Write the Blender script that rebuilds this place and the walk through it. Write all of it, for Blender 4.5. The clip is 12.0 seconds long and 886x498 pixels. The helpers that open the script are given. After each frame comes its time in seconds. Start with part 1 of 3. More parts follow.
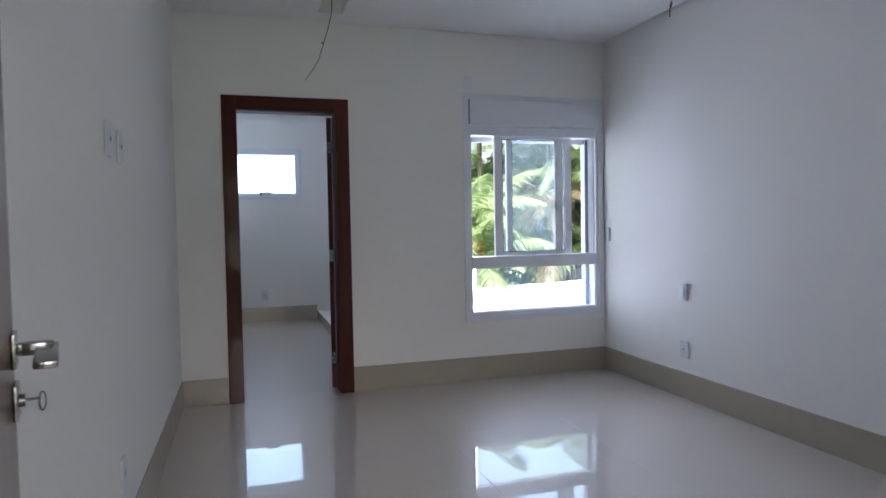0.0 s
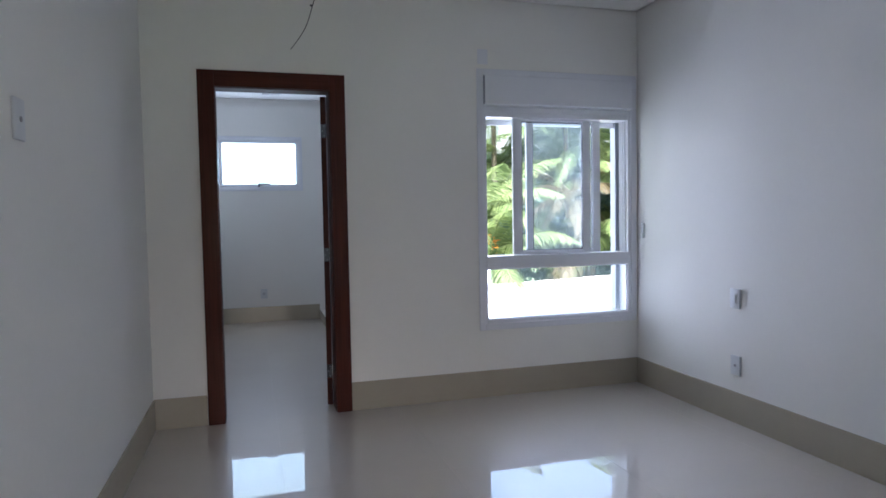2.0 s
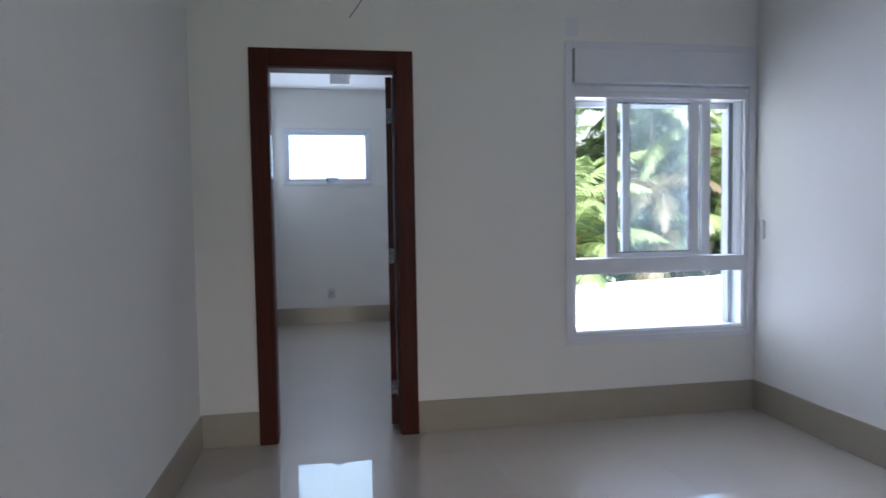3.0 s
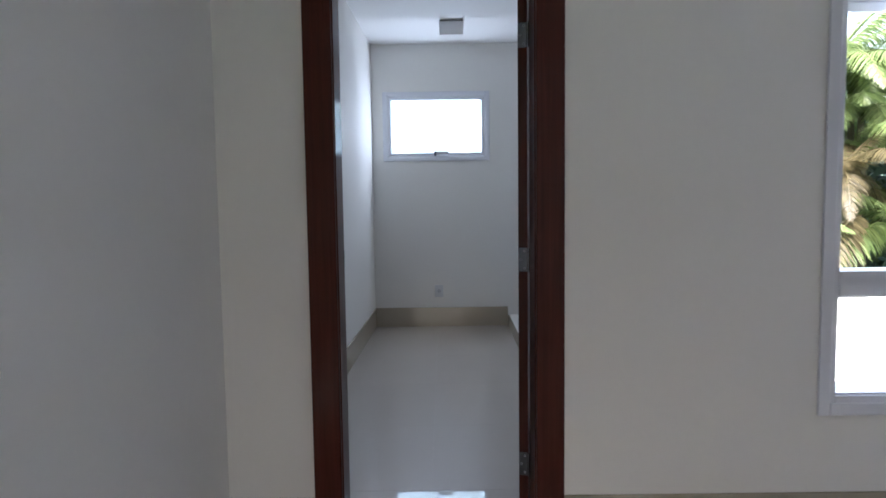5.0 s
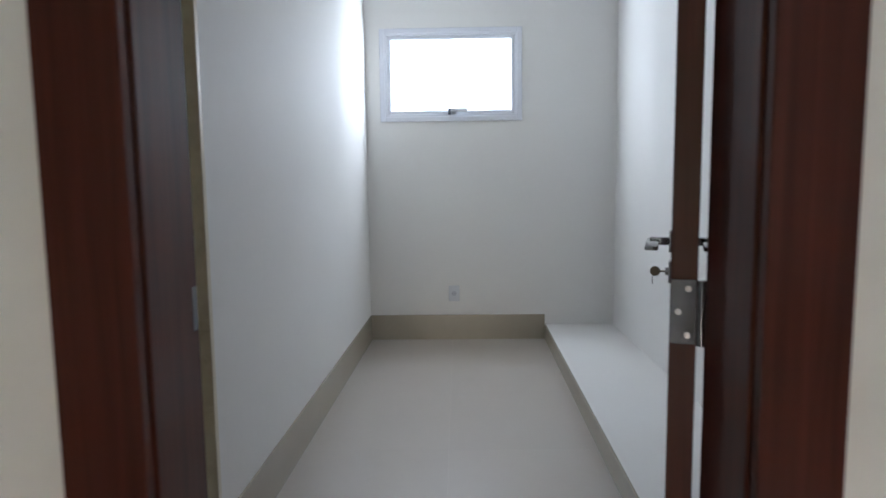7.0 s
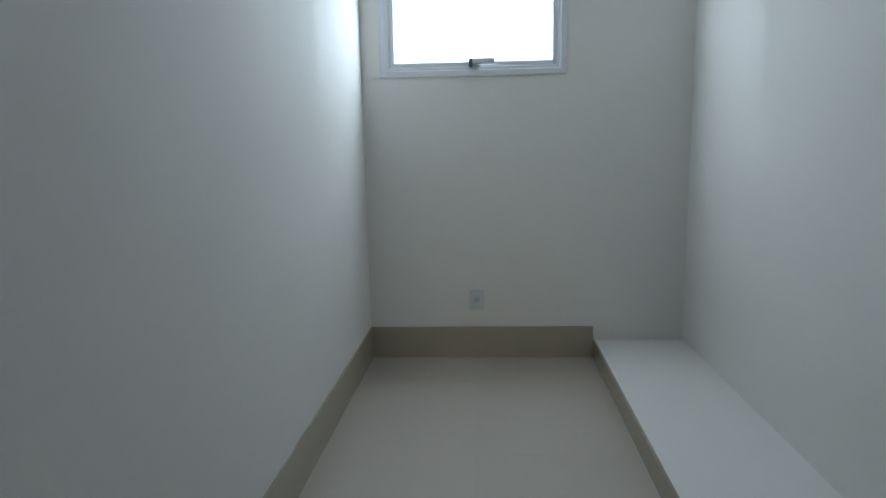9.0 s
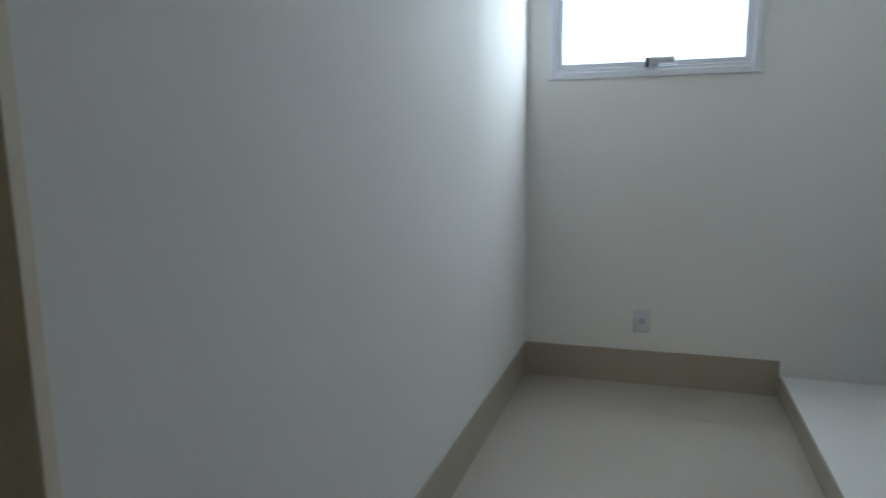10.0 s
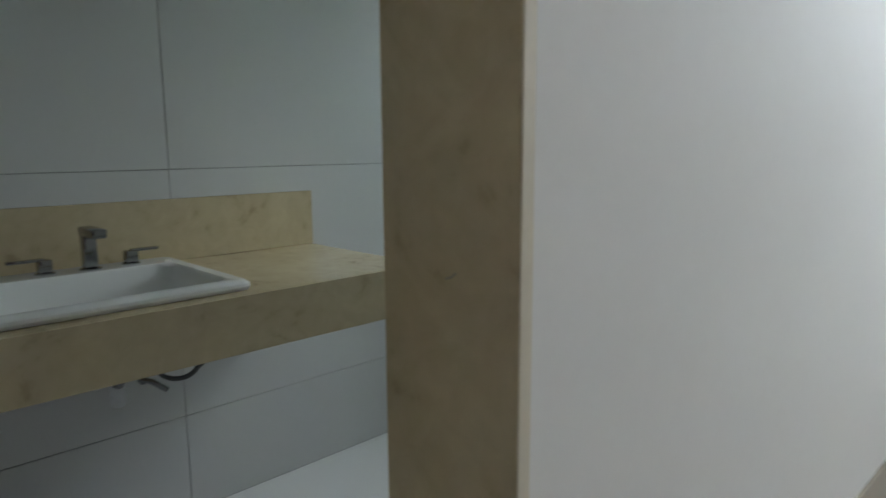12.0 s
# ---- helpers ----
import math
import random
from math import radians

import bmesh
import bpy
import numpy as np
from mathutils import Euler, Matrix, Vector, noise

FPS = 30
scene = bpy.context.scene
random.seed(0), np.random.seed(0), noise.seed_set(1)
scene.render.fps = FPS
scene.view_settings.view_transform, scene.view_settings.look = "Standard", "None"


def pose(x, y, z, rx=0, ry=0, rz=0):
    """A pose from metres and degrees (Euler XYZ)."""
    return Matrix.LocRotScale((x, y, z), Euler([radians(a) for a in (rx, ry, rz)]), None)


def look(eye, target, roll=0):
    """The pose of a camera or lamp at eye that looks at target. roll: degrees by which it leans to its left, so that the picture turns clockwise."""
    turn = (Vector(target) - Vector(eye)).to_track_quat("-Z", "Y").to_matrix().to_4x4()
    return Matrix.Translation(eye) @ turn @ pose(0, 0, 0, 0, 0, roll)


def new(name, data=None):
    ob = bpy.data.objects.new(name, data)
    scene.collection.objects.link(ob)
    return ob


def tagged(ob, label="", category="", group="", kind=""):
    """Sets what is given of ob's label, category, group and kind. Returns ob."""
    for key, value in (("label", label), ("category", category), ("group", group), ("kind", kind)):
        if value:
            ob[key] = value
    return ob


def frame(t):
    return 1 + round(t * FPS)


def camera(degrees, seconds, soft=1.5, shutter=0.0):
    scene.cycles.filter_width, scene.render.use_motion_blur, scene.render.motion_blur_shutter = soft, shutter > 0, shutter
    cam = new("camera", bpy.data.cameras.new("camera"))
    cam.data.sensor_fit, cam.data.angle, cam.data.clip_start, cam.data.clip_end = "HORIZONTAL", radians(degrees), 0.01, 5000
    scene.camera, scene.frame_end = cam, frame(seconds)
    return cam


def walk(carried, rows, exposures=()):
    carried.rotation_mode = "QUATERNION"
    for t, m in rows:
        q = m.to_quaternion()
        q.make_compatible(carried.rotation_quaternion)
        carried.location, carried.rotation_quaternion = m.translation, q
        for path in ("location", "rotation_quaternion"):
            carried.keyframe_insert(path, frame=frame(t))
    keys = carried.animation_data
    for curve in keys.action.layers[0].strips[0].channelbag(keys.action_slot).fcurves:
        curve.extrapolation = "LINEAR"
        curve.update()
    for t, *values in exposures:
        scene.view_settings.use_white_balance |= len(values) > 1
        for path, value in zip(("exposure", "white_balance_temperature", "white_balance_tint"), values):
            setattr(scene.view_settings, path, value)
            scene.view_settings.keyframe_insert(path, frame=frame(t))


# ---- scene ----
cam = camera(68.5, 12.0, soft=1.6, shutter=0.4)
PATH = [
    (0, (0.375, -4.795, 1.238), (0.979, -2.89, 1.162), -1.0),
    (0.5, (0.428, -4.654, 1.234), (1.034, -2.75, 1.152), -0.9),
    (1, (0.483, -4.534, 1.231), (1.084, -2.628, 1.142), -1.0),
    (1.5, (0.53, -4.392, 1.254), (1.107, -2.479, 1.16), -1.0),
    (2, (0.58, -4.199, 1.256), (1.145, -2.283, 1.156), -1.0),
    (2.5, (0.621, -3.932, 1.27), (1.123, -1.999, 1.158), -1.0),
    (3, (0.699, -3.657, 1.26), (1.043, -1.69, 1.151), -0.9),
    (3.5, (0.761, -3.365, 1.275), (0.949, -1.377, 1.158), -0.9),
    (3.7, (0.766, -3.233, 1.26), (0.905, -1.241, 1.144), -0.9),
    (5.5, (0.762, -1.851, 1.234), (0.754, 0.141, 1.059), -0.7),
    (6, (0.749, -1.465, 1.215), (0.753, 0.527, 1.027), -0.6),
    (6.5, (0.772, -1.087, 1.212), (0.749, 0.904, 1.019), -0.7),
    (6.9, (0.755, -0.794, 1.201), (0.706, 1.194, 0.987), -0.9),
    (7, (0.753, -0.721, 1.2), (0.704, 1.266, 0.983), -0.7),
    (7.2, (0.75, -0.591, 1.19), (0.704, 1.394, 0.958), -0.7),
    (8.8, (0.754, 0.311, 1.262), (0.66, 2.279, 0.923), -0.8),
    (9, (0.731, 0.372, 1.269), (0.62, 2.341, 0.936), -1.1),
    (9.5, (0.729, 0.497, 1.316), (0.429, 2.445, 0.975), -1.2),
    (10, (0.721, 0.544, 1.278), (0.126, 2.427, 0.964), -0.7),
    (10.5, (0.637, 0.54, 1.293), (-0.174, 2.339, 0.972), -0.5),
    (11, (0.564, 0.564, 1.277), (-0.426, 2.271, 0.956), -0.2),
    (11.5, (0.522, 0.56, 1.248), (-0.689, 2.118, 0.924), -0.8),
    (12, (0.469, 0.552, 1.203), (-0.935, 1.94, 0.889), -0.3),
]
EXPOSURES = [
    (0.0, 3.2, 5560, 18), (3.7, 3.15, 5540, 17), (5.3, 3.35, 5800, 17), (6.2, 3.52, 5900, 17), (7.2, 3.98, 6120, 14), (8.8, 3.34, 5980, 7), (9.6, 3.35, 6050, 7), (10.5, 3.52, 6150, 11), (12.0, 4.32, 6480, 11),
]
walk(cam, [(t, look(eye, target, roll)) for t, eye, target, roll in PATH], EXPOSURES)

# ---------------------------------------------------------------- light
SKY_EL, SKY_AZ = radians(52), radians(200)
world = bpy.data.worlds.new("sky")
scene.world = world
world.use_nodes = True
wn = world.node_tree.nodes
sky = wn.new("ShaderNodeTexSky")
sky.sky_type = "NISHITA"
sky.sun_disc = False
sky.air_density, sky.dust_density, sky.ozone_density = 1.6, 10.0, 0.5
sky.sun_elevation, sky.sun_rotation = SKY_EL, SKY_AZ
world.node_tree.links.new(sky.outputs[0], wn["Background"].inputs[0])
wn["Background"].inputs[1].default_value = 0.15

sun = new("sun", bpy.data.lights.new("sun", "SUN"))
sun.data.energy, sun.data.angle, sun.data.color = 3.6, radians(0.5), (1, 0.95, 0.88)
sun_from = Vector((math.sin(SKY_AZ) * math.cos(SKY_EL), math.cos(SKY_AZ) * math.cos(SKY_EL), math.sin(SKY_EL)))
sun.matrix_world = look(sun_from * 30, (0, 0, 0))


def window_lamp(name, at, target, w, h, watts, color):
    """Area lamp that stands in for daylight through an opening."""
    lamp = new(name, bpy.data.lights.new(name, "AREA"))
    lamp.data.shape, lamp.data.size, lamp.data.size_y = "RECTANGLE", w, h
    lamp.data.energy, lamp.data.color = watts, color
    lamp.matrix_world = look(at, target)
    return lamp


window_lamp("dressing_daylight", (0.707, 4.083, 1.934), (0.707, 3.083, 1.934), 0.872, 0.508, 1.15, (0.875, 0.905, 0.99))
# unseen panel added out in the garden to strengthen the light through window_1
window_lamp("bedroom_sky_panel", (2.8, 3.2, 1.3), (3.0, -2.0, 1.5), 1.1, 4.6, 41, (0.85, 0.88, 1.0))
# added warm fill for the north wall; no such source is known
window_lamp("hall_fill", (0.65, -6.45, 1.35), (0.65, 0, 1.35), 1.3, 1.5, 0.55, (1.0, 0.89, 0.74))
window_lamp("bathroom_daylight", (-0.8, 3.275, 1.72), (-1.15, 1.85, 0.7), 0.66, 0.85, 0.26, (0.87, 0.95, 0.98)).data.spread = radians(85)


# ---------------------------------------------------------------- materials
def material(name, base, rough=0.5, metal=0.0, spec=0.5, var=0.06, scale=3.0, fine=60.0, bump=0.0, bump_scale=80.0, coat=0.0, coat_rough=0.08, rvar=0.0, piece=0.0):
    """Principled surface with colour variation at two scales and fine relief."""
    m = bpy.data.materials.new(name)
    m.use_nodes = True
    nt = m.node_tree
    p = nt.nodes["Principled BSDF"]
    p.inputs["Roughness"].default_value = rough
    p.inputs["Metallic"].default_value = metal
    p.inputs["Specular IOR Level"].default_value = spec
    p.inputs["Coat Weight"].default_value = coat
    p.inputs["Coat Roughness"].default_value = coat_rough
    tc = nt.nodes.new("ShaderNodeTexCoord")
    geo = nt.nodes.new("ShaderNodeNewGeometry")
    n1, n2 = nt.nodes.new("ShaderNodeTexNoise"), nt.nodes.new("ShaderNodeTexNoise")
    n1.inputs["Scale"].default_value, n1.inputs["Detail"].default_value = scale, 4
    n2.inputs["Scale"].default_value, n2.inputs["Detail"].default_value = fine, 3
    for n in (n1, n2):
        nt.links.new(geo.outputs["Position"], n.inputs["Vector"])
    add = nt.nodes.new("ShaderNodeMath")
    add.operation = "MULTIPLY_ADD"
    nt.links.new(n2.outputs["Fac"], add.inputs[0])
    add.inputs[1].default_value = 0.4
    nt.links.new(n1.outputs["Fac"], add.inputs[2])
    ramp = nt.nodes.new("ShaderNodeMapRange")
    ramp.inputs["From Min"].default_value, ramp.inputs["From Max"].default_value = 0.4, 1.0
    ramp.inputs["To Min"].default_value, ramp.inputs["To Max"].default_value = 1 - var, 1 + var
    nt.links.new(add.outputs[0], ramp.inputs["Value"])
    value = ramp.outputs[0]
    if piece:
        info = nt.nodes.new("ShaderNodeObjectInfo")
        pr = nt.nodes.new("ShaderNodeMapRange")
        pr.inputs["To Min"].default_value, pr.inputs["To Max"].default_value = 1 - piece, 1 + piece
        nt.links.new(info.outputs["Random"], pr.inputs["Value"])
        mul = nt.nodes.new("ShaderNodeMath")
        mul.operation = "MULTIPLY"
        nt.links.new(value, mul.inputs[0]), nt.links.new(pr.outputs[0], mul.inputs[1])
        value = mul.outputs[0]
    mix = nt.nodes.new("ShaderNodeVectorMath")
    mix.operation = "SCALE"
    mix.inputs[0].default_value = base
    nt.links.new(value, mix.inputs["Scale"])
    nt.links.new(mix.outputs[0], p.inputs["Base Color"])
    if rvar:
        rr = nt.nodes.new("ShaderNodeMapRange")
        rr.inputs["From Min"].default_value, rr.inputs["From Max"].default_value = 0.3, 0.7
        rr.inputs["To Min"].default_value, rr.inputs["To Max"].default_value = max(0.0, rough - rvar), rough + rvar
        nt.links.new(n1.outputs["Fac"], rr.inputs["Value"])
        nt.links.new(rr.outputs[0], p.inputs["Roughness"])
    if bump:
        nb = nt.nodes.new("ShaderNodeTexNoise")
        nb.inputs["Scale"].default_value, nb.inputs["Detail"].default_value = bump_scale, 4
        nt.links.new(geo.outputs["Position"], nb.inputs["Vector"])
        b = nt.nodes.new("ShaderNodeBump")
        b.inputs["Strength"].default_value, b.inputs["Distance"].default_value = bump, 0.004
        nt.links.new(nb.outputs["Fac"], b.inputs["Height"])
        nt.links.new(b.outputs[0], p.inputs["Normal"])
    return m


def wood_material(name, dark, light, rough, coat, along=2):
    """Varnished wood with grain along one axis."""
    m = material(name, light, rough, coat=coat, spec=0.12)
    nt = m.node_tree
    p = nt.nodes["Principled BSDF"]
    p.inputs["Coat Roughness"].default_value = 0.1
    p.inputs["Coat IOR"].default_value = 1.45
    geo = nt.nodes.new("ShaderNodeNewGeometry")
    mp = nt.nodes.new("ShaderNodeMapping")
    sc = [60, 60, 60]
    sc[along] = 2.2
    mp.inputs["Scale"].default_value = sc
    nt.links.new(geo.outputs["Position"], mp.inputs["Vector"])
    g = nt.nodes.new("ShaderNodeTexNoise")
    g.inputs["Scale"].default_value, g.inputs["Detail"].default_value, g.inputs["Distortion"].default_value = 1.0, 6, 0.6
    nt.links.new(mp.outputs[0], g.inputs["Vector"])
    cr = nt.nodes.new("ShaderNodeValToRGB")
    cr.color_ramp.elements[0].position, cr.color_ramp.elements[1].position = 0.3, 0.72
    cr.color_ramp.elements[0].color, cr.color_ramp.elements[1].color = (*dark, 1), (*light, 1)
    nt.links.new(g.outputs["Fac"], cr.inputs[0])
    nt.links.new(cr.outputs[0], p.inputs["Base Color"])
    b = nt.nodes.new("ShaderNodeBump")
    b.inputs["Strength"].default_value, b.inputs["Distance"].default_value = 0.12, 0.002
    nt.links.new(g.outputs["Fac"], b.inputs["Height"])
    nt.links.new(b.outputs[0], p.inputs["Normal"])
    return m


def stone_material(name, base, vein, rough):
    """Polished beige marble: clouded, with darker blotches and specks."""
    m = material(name, base, rough)
    nt = m.node_tree
    p = nt.nodes["Principled BSDF"]
    geo = nt.nodes.new("ShaderNodeNewGeometry")
    a, b, c = (nt.nodes.new("ShaderNodeTexNoise") for _ in range(3))
    for n, s, d, dist in ((a, 3.5, 8, 1.2), (b, 26, 5, 0.4), (c, 9, 6, 2.0)):
        n.inputs["Scale"].default_value, n.inputs["Detail"].default_value, n.inputs["Distortion"].default_value = s, d, dist
        nt.links.new(geo.outputs["Position"], n.inputs["Vector"])
    cr = nt.nodes.new("ShaderNodeValToRGB")
    cr.color_ramp.elements[0].position, cr.color_ramp.elements[1].position = 0.28, 0.66
    cr.color_ramp.elements[0].color, cr.color_ramp.elements[1].color = (*vein, 1), (*base, 1)
    mid = cr.color_ramp.elements.new(0.45)
    mid.color = (*[0.25 * v + 0.75 * w for v, w in zip(vein, base)], 1)
    mx = nt.nodes.new("ShaderNodeMath")
    mx.operation = "MULTIPLY_ADD"
    mx.inputs[1].default_value, mx.inputs[2].default_value = 0.25, 0.0
    nt.links.new(b.outputs["Fac"], mx.inputs[0])
    av = nt.nodes.new("ShaderNodeMath")
    av.operation = "MULTIPLY_ADD"
    av.inputs[1].default_value = 0.4
    nt.links.new(c.outputs["Fac"], av.inputs[0]), nt.links.new(mx.outputs[0], av.inputs[2])
    tot = nt.nodes.new("ShaderNodeMath")
    tot.operation = "MULTIPLY_ADD"
    tot.inputs[1].default_value = 0.4
    nt.links.new(a.outputs["Fac"], tot.inputs[0]), nt.links.new(av.outputs[0], tot.inputs[2])
    nt.links.new(tot.outputs[0], cr.inputs[0])
    nt.links.new(cr.outputs[0], p.inputs["Base Color"])
    return m


def glass_material(name, color, rough=0.0):
    m = bpy.data.materials.new(name)
    m.use_nodes = True
    nt = m.node_tree
    p = nt.nodes["Principled BSDF"]
    p.inputs["Base Color"].default_value = (*color, 1)
    p.inputs["Roughness"].default_value = rough
    p.inputs["Transmission Weight"].default_value = 1
    p.inputs["IOR"].default_value = 1.45
    # faint blue-green translucent layer of uneven strength over the glass
    veil = nt.nodes.new("ShaderNodeBsdfTranslucent")
    veil.inputs["Color"].default_value = (0.74, 0.93, 0.90, 1)
    geo = nt.nodes.new("ShaderNodeNewGeometry")
    n = nt.nodes.new("ShaderNodeTexNoise")
    n.inputs["Scale"].default_value, n.inputs["Detail"].default_value = 4.0, 5
    nt.links.new(geo.outputs["Position"], n.inputs["Vector"])
    mr = nt.nodes.new("ShaderNodeMapRange")
    mr.inputs["From Min"].default_value, mr.inputs["From Max"].default_value = 0.3, 0.7
    mr.inputs["To Min"].default_value, mr.inputs["To Max"].default_value = 0.010, 0.026
    nt.links.new(n.outputs["Fac"], mr.inputs["Value"])
    mix = nt.nodes.new("ShaderNodeMixShader")
    nt.links.new(mr.outputs[0], mix.inputs[0])
    nt.links.new(p.outputs[0], mix.inputs[1]), nt.links.new(veil.outputs[0], mix.inputs[2])
    nt.links.new(mix.outputs[0], nt.nodes["Material Output"].inputs["Surface"])
    return m


def frosted_material(name):
    """Satin glass that scatters the daylight behind it."""
    m = bpy.data.materials.new(name)
    m.use_nodes = True
    nt = m.node_tree
    p = nt.nodes["Principled BSDF"]
    p.inputs["Base Color"].default_value = (0.9, 0.97, 0.96, 1)
    p.inputs["Roughness"].default_value = 0.25
    tr = nt.nodes.new("ShaderNodeBsdfTranslucent")
    tr.inputs["Color"].default_value = (0.62, 0.69, 0.705, 1)
    mix = nt.nodes.new("ShaderNodeMixShader")
    mix.inputs[0].default_value = 0.8
    nt.links.new(p.outputs[0], mix.inputs[1]), nt.links.new(tr.outputs[0], mix.inputs[2])
    nt.links.new(mix.outputs[0], nt.nodes["Material Output"].inputs["Surface"])
    return m


def leaf_material(name, a, b):
    m = material(name, a, 0.45)
    nt = m.node_tree
    p = nt.nodes["Principled BSDF"]
    geo = nt.nodes.new("ShaderNodeNewGeometry")
    cr = nt.nodes.new("ShaderNodeValToRGB")
    cr.color_ramp.elements[0].color, cr.color_ramp.elements[1].color = (*a, 1), (*b, 1)
    nt.links.new(geo.outputs["Random Per Island"], cr.inputs[0])
    nt.links.new(cr.outputs[0], p.inputs["Base Color"])
    tr = nt.nodes.new("ShaderNodeBsdfTranslucent")
    nt.links.new(cr.outputs[0], tr.inputs["Color"])
    mix = nt.nodes.new("ShaderNodeMixShader")
    mix.inputs[0].default_value = 0.6
    nt.links.new(p.outputs[0], mix.inputs[1]), nt.links.new(tr.outputs[0], mix.inputs[2])
    nt.links.new(mix.outputs[0], nt.nodes["Material Output"].inputs["Surface"])
    return m


M_WALL = material("wall_paint", (0.84, 0.831, 0.797), 0.7, spec=0.15, var=0.02, scale=1.3, fine=35, bump=0.06, bump_scale=140)
M_CEIL = material("ceiling_paint", (0.86, 0.86, 0.85), 0.7, spec=0.2, var=0.015, scale=1.0, bump=0.03)
M_TILE = material("polished_porcelain", (0.53, 0.485, 0.425), 0.38, spec=0.35, coat=1.0, coat_rough=0.012, var=0.025, scale=2.0, fine=25, piece=0.012)
M_TILE.node_tree.nodes["Principled BSDF"].inputs["Coat IOR"].default_value = 1.85
M_GROUT = material("grout", (0.60, 0.56, 0.49), 0.5)
M_TGROUT = material("tile_joint_grey", (0.33, 0.34, 0.34), 0.8)
M_SKIRT = material("porcelain_skirting", (0.40, 0.36, 0.285), 0.22, var=0.03, scale=5)
M_WOOD = wood_material("dark_varnished_wood", (0.05, 0.0115, 0.006), (0.085, 0.02, 0.011), 0.42, 0.25)
M_WOODH = wood_material("dark_varnished_wood_across", (0.05, 0.0115, 0.006), (0.085, 0.02, 0.011), 0.42, 0.25, along=0)
M_WOODL = wood_material("glossy_door_leaf_wood", (0.05, 0.0115, 0.006), (0.085, 0.02, 0.011), 0.42, 0.7)
M_WOODL.node_tree.nodes["Principled BSDF"].inputs["Coat Roughness"].default_value = 0.2
M_STONE = stone_material("beige_marble", (0.585, 0.492, 0.325), (0.27, 0.20, 0.115), 0.2)
M_STONE_EDGE = material("pale_marble_edge", (0.74, 0.68, 0.54), 0.45, var=0.06, scale=12, fine=90)
M_CHROME = material("brushed_chrome", (0.30, 0.30, 0.305), 0.13, metal=1.0, var=0.03)
M_STEEL = material("steel_hinge", (0.20, 0.205, 0.22), 0.12, metal=1.0, var=0.08, scale=30)
M_KEY = material("dull_brass", (0.13, 0.11, 0.08), 0.3, metal=1.0, var=0.1, scale=40)
M_SCREW = material("bright_screw_head", (0.42, 0.42, 0.43), 0.35, metal=1.0, var=0.05)
M_ALU = material("white_coated_aluminium", (0.76, 0.775, 0.82), 0.35, spec=0.4, var=0.012)
M_SEAL = material("dark_rubber_seal", (0.10, 0.11, 0.13), 0.6)
M_PLASTIC = material("white_plastic", (0.68, 0.70, 0.72), 0.3, var=0.01)
M_SOCKET = material("pale_grey_plastic", (0.52, 0.54, 0.58), 0.35)
M_GUIDE_GAP = material("grey_guide_and_gap", (0.24, 0.26, 0.31), 0.4)
M_PLASTICG = material("grey_plastic", (0.30, 0.30, 0.32), 0.4)
M_WIRE = material("dark_wire", (0.05, 0.05, 0.055), 0.5)
M_GLASS = glass_material("clear_glass", (0.97, 0.99, 1.0))
M_FROST = frosted_material("frosted_glass")
M_CERAMIC = material("white_ceramic", (0.82, 0.83, 0.83), 0.1, var=0.01)
M_BTILE = material("white_wall_tile", (0.60, 0.605, 0.605), 0.16, var=0.02, scale=2, piece=0.015)
M_BFLOOR = material("white_floor_porcelain", (0.74, 0.74, 0.75), 0.1, var=0.02, piece=0.01)
M_RENDER = material("white_render", (0.82, 0.81, 0.79), 0.8, var=0.05, scale=1.2, bump=0.2)
M_GROUND = material("lawn", (0.07, 0.10, 0.035), 0.9, var=0.3, scale=1.5, bump=0.5, bump_scale=20)
M_LEAF = leaf_material("palm_leaf", (0.085, 0.13, 0.045), (0.195, 0.255, 0.10))
M_LEAFY = leaf_material("yellowing_palm_leaf", (0.05, 0.043, 0.02), (0.105, 0.088, 0.042))
M_LEAFD = leaf_material("shrub_leaf", (0.06, 0.11, 0.085), (0.15, 0.23, 0.18))
M_BARK = material("palm_bark", (0.055, 0.053, 0.036), 0.9, var=0.2, scale=8, bump=0.5)
M_FLOWER = leaf_material("orange_flower", (0.75, 0.20, 0.02), (0.85, 0.35, 0.04))


# ---------------------------------------------------------------- mesh helpers
def add_box(bm, lo, hi, bevel=0.0, seg=2):
    lo, hi = Vector(lo), Vector(hi)
    made = bmesh.ops.create_cube(bm, size=1.0, matrix=Matrix.Translation((lo + hi) / 2) @ Matrix.Diagonal((*(hi - lo), 1)))
    if bevel:
        edges = list({e for v in made["verts"] for e in v.link_edges})
        bmesh.ops.bevel(bm, geom=edges, offset=bevel, segments=seg, profile=0.5, affect="EDGES")
    return bm


def box(lo, hi, bevel=0.0, seg=2):
    return add_box(bmesh.new(), lo, hi, bevel, seg)


